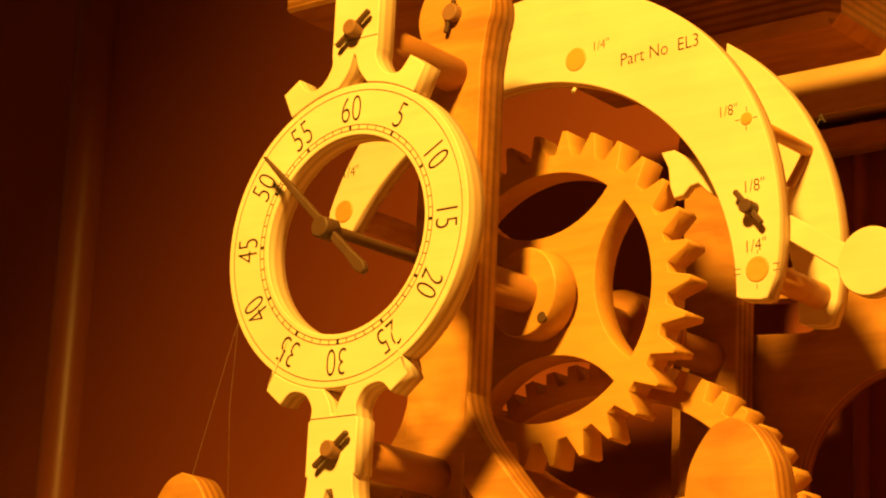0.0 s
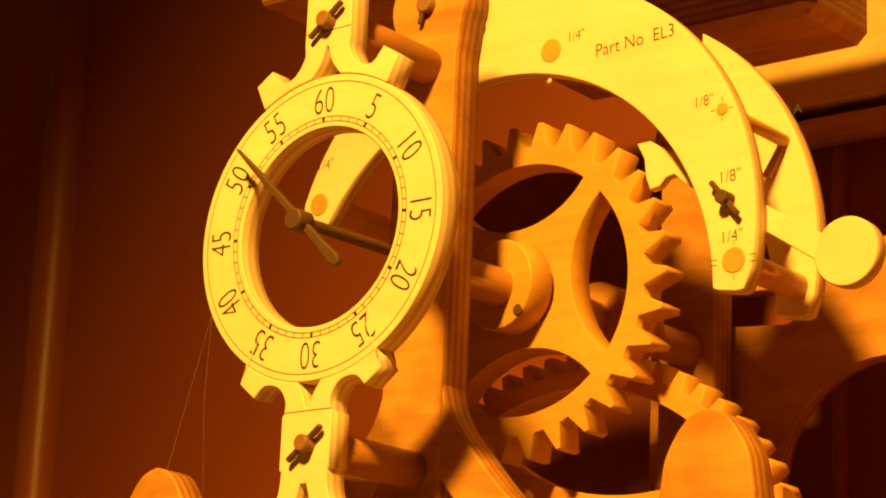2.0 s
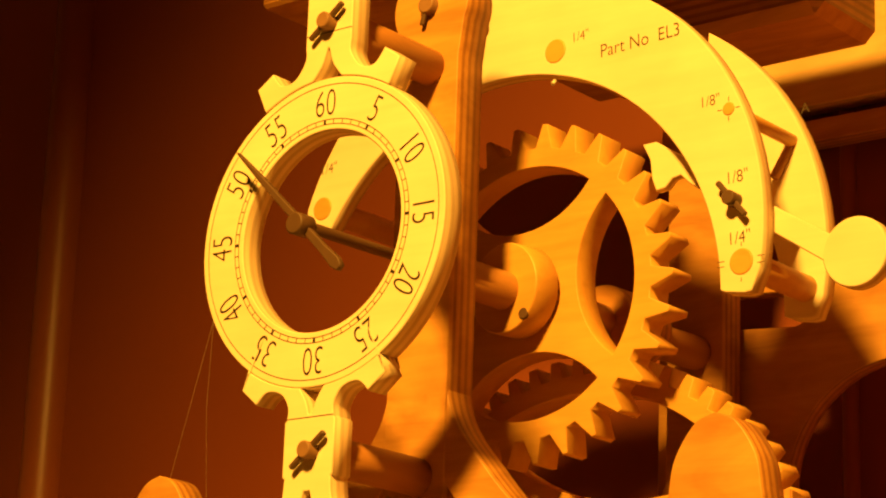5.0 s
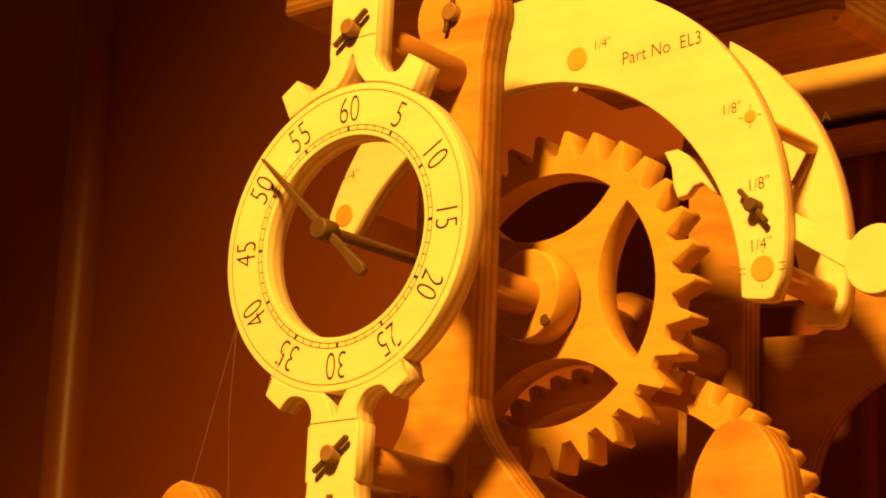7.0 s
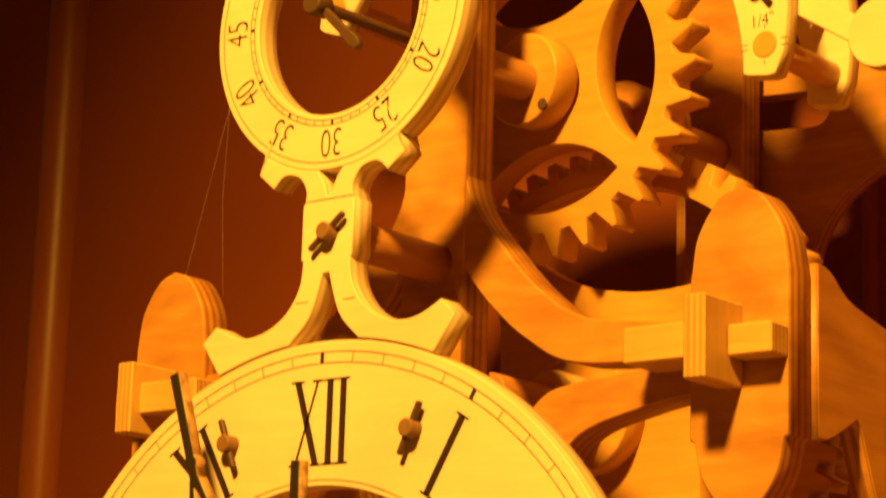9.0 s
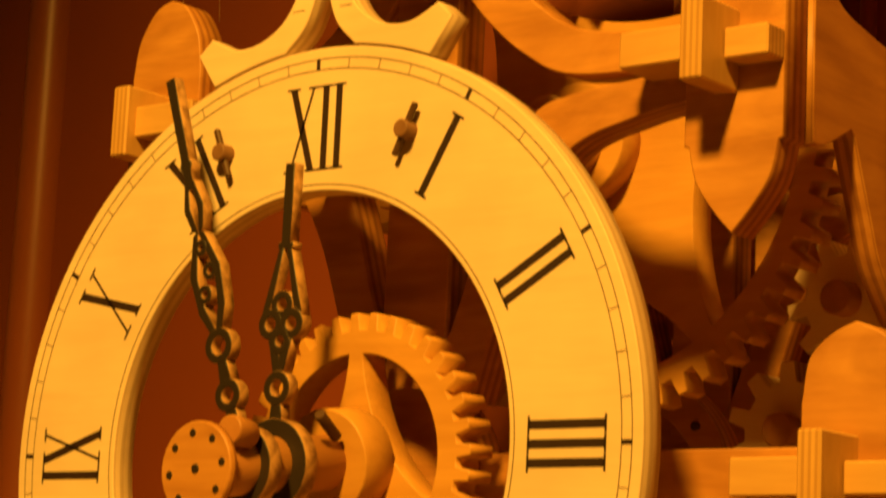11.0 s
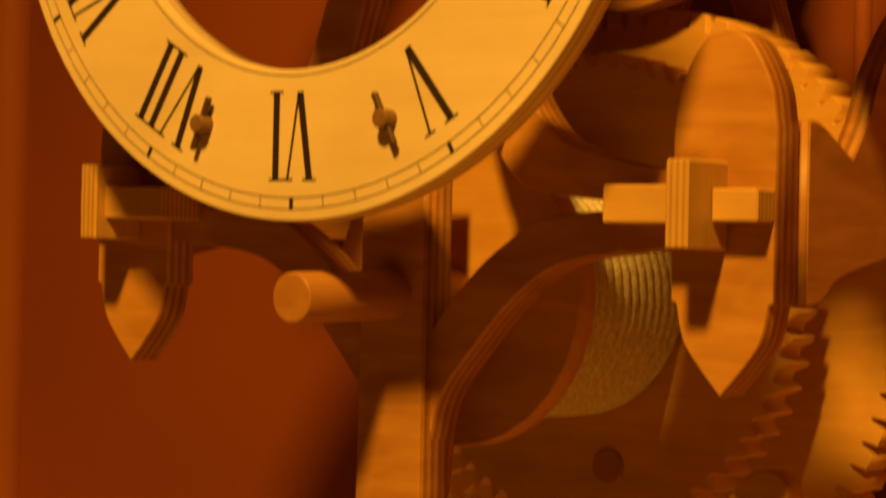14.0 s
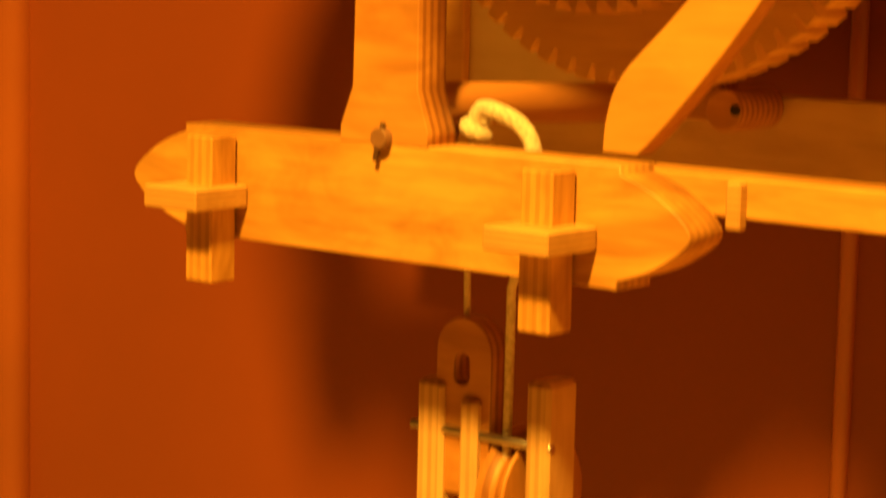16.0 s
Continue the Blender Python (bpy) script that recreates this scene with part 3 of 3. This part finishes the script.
hour_strips.append([(-0.0018, 0.0080), (-0.0014, 0.0122), (0.0014, 0.0122), (0.0018, 0.0080)])
hour_rings = [(0, 0.0155, 0.0026, 0.0018), (-0.0028, 0.0285, 0.0023, 0.0018), (0.0028, 0.0285, 0.0023, 0.0018), (0, 0.0324, 0.0021, 0.0016), (0, 0.0250, 0.0019, 0.0016)]
pointer("hour_pointer", "ornate openwork hour pointer with black face and bare plywood edges", -0.0075, 0.0030, 0.4, hour_strips, hour_rings, 0.0094)
min_strips = [[(-0.0011, 0.060), (-0.0013, 0.0855), (0.0013, 0.0855), (0.0011, 0.060)], [(-0.0018, 0.0655), (-0.0006, 0.0680), (0.0006, 0.0680), (0.0018, 0.0655), (0.0006, 0.0630), (-0.0006, 0.0630)]]
for s in (-1, 1):
    min_strips.append([(0.0000 * s, 0.0625), (0.0013 * s, 0.0620), (0.0028 * s, 0.0560), (0.0016 * s, 0.0512), (0.0000 * s, 0.0500), (0.0010 * s, 0.0560)])
    min_strips.append([(0.0000 * s, 0.0508), (0.0016 * s, 0.0502), (0.0044 * s, 0.0420), (0.0038 * s, 0.0335), (0.0016 * s, 0.0285), (0.0000 * s, 0.0288), (0.0018 * s, 0.0345), (0.0024 * s, 0.0410)])
min_strips += [[(-0.0016, 0.0178), (-0.0012, 0.0228), (0.0012, 0.0228), (0.0016, 0.0178)], [(-0.0018, 0.0065), (-0.0014, 0.0122), (0.0014, 0.0122), (0.0018, 0.0065)]]
min_rings = [(0, 0.0150, 0.0025, 0.0018), (0, 0.0256, 0.0028, 0.0018), (-0.0012, 0.0372, 0.0014, 0.0012), (0.0012, 0.0415, 0.0013, 0.0012), (0, 0.0470, 0.0012, 0.0012)]
pointer("minute_pointer", "long ornate minute pointer with black face and bare plywood edges", -0.0165, 0.0030, -18.2, min_strips, min_rings, 0.0082)

# ---- pallet frame: two arched printed plates joined by dowels ----
TILT = 14.2
PC = (-0.0054, 0.1484)


def tilted(u, v):
    a = radians(TILT)
    return (PC[0] + u * math.cos(a) + v * math.sin(a), PC[1] - u * math.sin(a) + v * math.cos(a))


pallet = thing("pallet_frame", (0, 0.07, 0.22), "two arched printed plywood plates with pencilled drill marks", "escapement", "")
rim = arc(0, 0.0169, 0.0709, 1.5, 178.5, 48)
inner = arc(0, 0, 0.0637, 164, 16, 40)
outline = [(0.0628, 0.0165), (0.0680, 0.0170), (0.0698, 0.0178)] + rim[1:-1] + [(-0.0698, 0.0178), (-0.0680, 0.0170), (-0.0628, 0.0165), (-0.0614, 0.0168)] + inner[1:-1] + [(0.0614, 0.0168)]
world_outline = [tilted(u, v) for u, v in outline]
plate("front_plate", [world_outline], 0.070, 0.0048, PRINT, pallet)
back_outline = [p for p in world_outline if p[0] > 0.034]
start = max(range(len(back_outline)), key=lambda k: math.dist(back_outline[k], back_outline[k - 1]))
plate("back_plate", [back_outline[start:] + back_outline[:start]], 0.098, 0.0048, PRINT, pallet)
for u, v, r in ((0.0654, 0.0239, 0.0032), (-0.0654, 0.0239, 0.0032), (-0.0008, 0.0697, 0.0032), (0.0531, 0.0586, 0.0016), (-0.0531, 0.0586, 0.0016), (0.0605, 0.0375, 0.0017)):
    x, z = tilted(u, v)
    rod("dowel", (x, 0.102, z), (x, 0.0697, z), r, GEAR, pallet)
    if r < 0.0017:
        for w in (-1, 1):
            ink("drill_mark", [strip(x - 0.0030 * w, z, x - 0.0018 * w, z, 0.0002)], 0.070, FAINT, pallet)
            ink("drill_mark", [strip(x, z - 0.0030 * w, x, z - 0.0018 * w, 0.0002)], 0.070, FAINT, pallet)
x, z = tilted(0.0605, 0.0375)
block("wedge", (x, 0.0680, z), (0.0013, 0.0013, 0.0115), PIN, pallet, (0, -40, 0), 0.0003)
rod("dowel_end", (x, 0.0705, z), (x, 0.0662, z), 0.0017, PIN, pallet)
for u, v in ((0.0654, 0.0239),):
    x, z = tilted(u, v)
    for dx, dz in ((-0.0062, 0.0006), (-0.0062, -0.0006), (0.0042, 0.0008), (0.0042, -0.0008)):
        ink("drill_mark", [strip(x + dx, z + dz, x + dx + 0.0018, z + dz, 0.0002)], 0.070, FAINT, pallet)
    for w in (-1, 1):
        ink("drill_mark", [strip(x, z + 0.0036 * w, x, z + 0.0046 * w, 0.0002)], 0.070, FAINT, pallet)
for words, u, v, size in (("Part No  EL3", 0.0238, 0.0735, 0.0048), ("1/4\"", 0.0058, 0.0738, 0.0036), ("1/8\"", 0.0475, 0.0600, 0.0038), ("1/4\"", -0.0665, 0.0345, 0.0040)):
    x, z = tilted(u, v)
    text("lettering", words, x, z, 0.070, size, 3, PRINTED, pallet, "printed words " + words.replace('"', " inch").replace("  ", " "), 0.9, 0.00004)
for words, u, v, dx in (("1/8\"", 0.0605, 0.0375, 0.0002), ("1/4\"", 0.0654, 0.0239, -0.0006)):
    x, z = tilted(u, v)
    text("lettering", words, x + dx, z + 0.0056, 0.070, 0.0042, 3, PRINTED, pallet, "printed words " + words.replace('"', " inch"), 0.9, 0.00004)
x, z = tilted(0.0520, 0.0660)
text("lettering", "A", x + 0.003, z, 0.098, 0.0036, 3, PRINTED, pallet, "printed letter A")
x, z = tilted(0.0002, 0.0626)
rod("glue_bead", (x, 0.0712, z), (x, 0.0702, z - 0.0012), 0.0005, ROPE, pallet, "tiny white bead of glue")
x0, z0 = tilted(0.0531, 0.0586)
rod("brace", (x0, 0.0985, z0), (x0 - 0.004, 0.0965, z0 - 0.009), 0.0012, DOWEL, pallet)

# ---- pale escapement lever ----
lever = thing("escapement_lever", (0.055, 0.088, 0.176), "pale plywood lever with a claw and a round end", "lever")
claw = [(0.0334, 0.1897), (0.0371, 0.1898), (0.0429, 0.1861), (0.0703, 0.1683), (0.0849, 0.1595), (0.083, 0.1536), (0.0693, 0.1626), (0.0468, 0.1778), (0.0441, 0.1804), (0.0419, 0.18), (0.04, 0.178), (0.0373, 0.1776), (0.0361, 0.1808), (0.0355, 0.1856)]
plate("claw_arm", [claw], 0.0751, 0.0027, PRINT, lever)
plate("round_end", [circle(0.0896, 0.1554, 0.0080, 36)], 0.0750, 0.0040, PRINT, lever)

# ---- upper great wheel ----
uw = wheel("gear_wheel", "large plywood gear wheel with four spokes behind the frame", (0.0082, 0.091, 0.0788), 60, 0.0603, 0.0646, 0.008, spokes(4, 0.0300, 0.0556, 3, -55), phase=1, wide=0.6, narrow=0.36)
rod("arbor", (0.0082, 0.145, 0.0788), (0.0082, 0.046, 0.0788), 0.0045, DOWEL, uw)
rod("hub", (0.0082, 0.088, 0.0788), (0.0082, 0.080, 0.0788), 0.014, GEAR, uw)
rod("pinion", (0.0082, 0.081, 0.0788), (0.0082, 0.068, 0.0788), 0.0085, PALE, uw)
pin_w = wheel("gear_wheel", "small pale plywood pinion with ten leaves", (0.0660, 0.112, 0.0420), 10, 0.0105, 0.0150, 0.014, [], PRINT, 8, wide=0.6, narrow=0.34)
rod("arbor", (0.0660, 0.16, 0.0420), (0.0660, 0.100, 0.0420), 0.004, DOWEL, pin_w)
pin_w = wheel("gear_wheel", "small pale plywood pinion with ten leaves", (0.0520, 0.112, 0.0130), 10, 0.0115, 0.0160, 0.014, [], PRINT, 20, wide=0.6, narrow=0.34)
rod("arbor", (0.0520, 0.16, 0.0130), (0.0520, 0.100, 0.0130), 0.004, DOWEL, pin_w)

# ---- pinned wheel on the middle arbor ----
cw = thing("pin_wheel", (0, 0.116, 0), "round plywood pin wheel with small pins behind the middle arm", "wheel")
plate("disc", [circle(0, 0, 0.0305, 72)] + spokes(4, 0.0110, 0.0220, 6, 20), 0.116, 0.008, BIRCH, cw)
rod("arbor", (0, 0.160, 0.003), (0, 0.046, 0.001), 0.0050, DOWEL, cw)
for k in range(12):
    a = radians(30 * k + 8)
    x, z = 0.0262 * math.cos(a), 0.0262 * math.sin(a)
    rod("pin", (x, 0.122, z), (x, 0.1152, z), 0.0011, PIN, cw, "dark pin in the rim")

# ---- great wheel with drum ----
gz = -0.0975
gw = wheel("gear_wheel", "large plywood great wheel low in the clock", (0, 0.132, -0.1005), 72, 0.0674, 0.0714, 0.014, [], GEAR_PALE, phase=2, wide=0.84, narrow=0.62)
rw = wheel("gear_wheel", "plywood ratchet wheel beside the cord drum", (0, 0.108, gz), 60, 0.0530, 0.0560, 0.010, [], GEAR_PALE, phase=2, wide=0.7, narrow=0.15, lean=0.2)
click = spline([(0.0362, -0.1804), (0.0370, -0.1725), (0.0405, -0.1640), (0.0522, -0.1520), (0.0660, -0.1372), (0.0696, -0.1330), (0.0745, -0.1310), (0.0786, -0.1325), (0.0794, -0.1365), (0.0764, -0.1432), (0.0662, -0.1570), (0.0552, -0.1700), (0.0482, -0.1775), (0.0450, -0.1804)], 5)
click_arm = thing("brace_arm", (0.04, 0.062, -0.1804), "slanting plywood brace rising from the base rail", "brace")
plate("arm", [click], 0.0600, 0.006, GEAR, click_arm)
rod("dowel", (0.0095, 0.104, -0.1735), (0.0, 0.040, -0.1715), 0.0046, DOWEL, click_arm)
spacer = rod("spacer", (0.017, 0.158, -0.1765), (0.017, 0.138, -0.1765), 0.0052, BIRCH, click_arm, "short round spacer dowel on the lower plate")
# black disc in place of the hole's shade
rod("hole", (0.0205, 0.1385, -0.1762), (0.0205, 0.1374, -0.1762), 0.0014, BLACK, spacer)
rod("arbor", (0, 0.150, gz), (0, 0.100, gz), 0.006, DOWEL, rw)
rod("arbor", (0, 0.150, -0.1005), (0, 0.120, -0.1005), 0.008, DOWEL, gw)
rod("boss", (0.0076, 0.1042, -0.1375), (0.0076, 0.1022, -0.1375), 0.0042, DOWEL, rw, "round plug in the wheel")
drum = thing("cord_drum", (0, 0.08, gz), "wooden winding drum wrapped with pale cord", "drum")
rod("core", (0, 0.103, gz), (0, 0.058, gz), 0.0255, BIRCH, drum)
rod("flange", (0, 0.059, gz), (0, 0.053, gz), 0.0335, GEAR, drum)
turns = []
for k in range(13 * 28 + 1):
    a = 2 * math.pi * k / 28
    turns.append((0.0268 * math.cos(a), 0.0605 + 0.0031 * k / 28, gz + 0.0268 * math.sin(a)))
tube("cord", turns, 0.0017, ROPE, drum, "pale cord wound round the drum")
rod("winding_square", (0, 0.055, gz), (0, 0.0006, gz - 0.0012), 0.0052, DOWEL, drum)

# ---- back frame and plates ----
back = frame_set(0.150, "clock_skeleton", "birch plywood back frame of the clock", 0.009, BIRCH, False)
bp = thing("back_plate", (0.03, 0.168, 0.03), "plain plywood back plate with round and long cut-outs", "plate")
slot = arc(0.0225, 0.170, 0.0048, -90, 90, 10) + arc(-0.006, 0.172, 0.0048, 90, 270, 10)
plate("board", [[(-0.02, 0.045), (0.125, 0.045), (0.125, 0.172), (0.060, 0.186), (-0.02, 0.182)], circle(0.053, 0.121, 0.0325, 48), slot], 0.163, 0.006, BIRCH, bp)
lb = thing("lower_plate", (0.0, 0.15, -0.18), "pale plywood plate behind the great wheel", "plate")
plate("board", [[(-0.105, -0.1935), (0.200, -0.1935), (0.200, -0.1725), (0.020, -0.1740), (-0.105, -0.1740)]], 0.1615, 0.006, PALE, lb)
plate("panel", [[(-0.100, -0.1800), (-0.004, -0.1800), (-0.004, -0.1150), (-0.100, -0.1150)]], 0.1412, 0.005, PRINT, lb)
block("strip", (-0.0665, 0.1395, -0.1480), (0.0070, 0.0030, 0.0640), GEAR_PALE, lb)
tb = thing("top_beam", (0.05, 0.14, 0.22), "plywood beams across the top of the back frame, plus an unseen board added for shade", "beam")
plate("pale_board", [[(-0.030, 0.2350), (0.160, 0.2345), (0.160, 0.360), (-0.030, 0.360)]], 0.186, 0.008, PALE, tb)
plate("brown_board", [[(-0.030, 0.2250), (0.160, 0.2245), (0.160, 0.2310), (-0.030, 0.2315)]], 0.188, 0.008, BIRCH, tb)
# unseen board added above the view to shade the back plate and wall
put("cover_board", solid((0.170, 0.077, 0.008), 0.001), BIRCH, tb, pose(-0.012, 0.1165, 0.2570))
put("shelf", solid((0.090, 0.032, 0.030), 0.003), BIRCH, tb, pose(0.0105, 0.1360, 0.2490))

# ---- cord and pulley below ----
cord = thing("hanging_cord", (0.0137, 0.05, -0.1795), "thick white cord knotted at the base beam", "cord")
path = spline([(0.0112, -0.1758), (0.0135, -0.1722), (0.0185, -0.1728), (0.0238, -0.1750), (0.0270, -0.1790), (0.0282, -0.1860)], 6)
tube("loop", [(x, 0.048, z) for x, z in path], 0.0019, ROPE, cord)
tube("knot", [(0.0120 + 0.0022 * math.cos(a * 0.7), 0.048 + 0.0022 * math.sin(a * 0.7), -0.1735 - 0.0008 * a * 0.6) for a in range(14)], 0.0017, ROPE, cord)
tube("fall", [(0.0296, 0.0505, -0.184), (0.0090, 0.066, -0.213), (0.0075, 0.068, -0.235), (0.0055, 0.070, -0.29)], 0.0011, ROPE, cord)
tube("fall", [(-0.004, 0.066, -0.19), (-0.0055, 0.069, -0.225)], 0.0008, ROPE, cord)
pulley = thing("pulley_block", (0, 0.07, -0.30), "wooden pulley block hanging on white cord", "pulley")
for x, w in ((-0.0125, 0.0076), (0.0180, 0.0066)):
    put("cheek", solid((0.075, 0.011, w), 0.001), PALE, pulley, pose(x, 0.070, -0.274 if x < 0 else -0.2705, 0, 90, 0))
yoke = arc(-0.004, -0.2290, 0.0078, 0, 180, 20) + [(-0.0118, -0.262), (0.0038, -0.262)]
plate("yoke", [yoke, arc(-0.0045, -0.2315, 0.0022, 0, 180, 10) + arc(-0.0045, -0.2345, 0.0022, 180, 360, 10)], 0.066, 0.006, BIRCH, pulley)
put("sheave", lathe([(0.0150, -0.004), (0.0158, -0.0035), (0.0130, -0.001), (0.0130, 0.001), (0.0158, 0.0035), (0.0150, 0.004)], 40), BIRCH, pulley, pose(0.008, 0.076, -0.262, 0, 90, 0))
put("divider", solid((0.070, 0.012, 0.0050), 0.0008), PALE, pulley, pose(-0.0010, 0.070, -0.2745, 0, 90, 0))
rod("axle", (-0.0185, 0.066, -0.2475), (0.0215, 0.066, -0.2475), 0.0011, STEEL, pulley, "steel axle pin")

# fine cobweb threads by the finial
web = thing("cobweb", (-0.08, 0.035, 0.113), "fine cobweb threads between dial and finial", "cobweb")
tube("thread", [(-0.0335, 0.003, 0.140), (-0.0490, 0.018, 0.124), (-0.0640, 0.035, 0.1060)], 0.00005, ROPE, web)
tube("thread", [(-0.0335, 0.003, 0.140), (-0.0560, 0.020, 0.127), (-0.0780, 0.036, 0.1120)], 0.00005, ROPE, web)
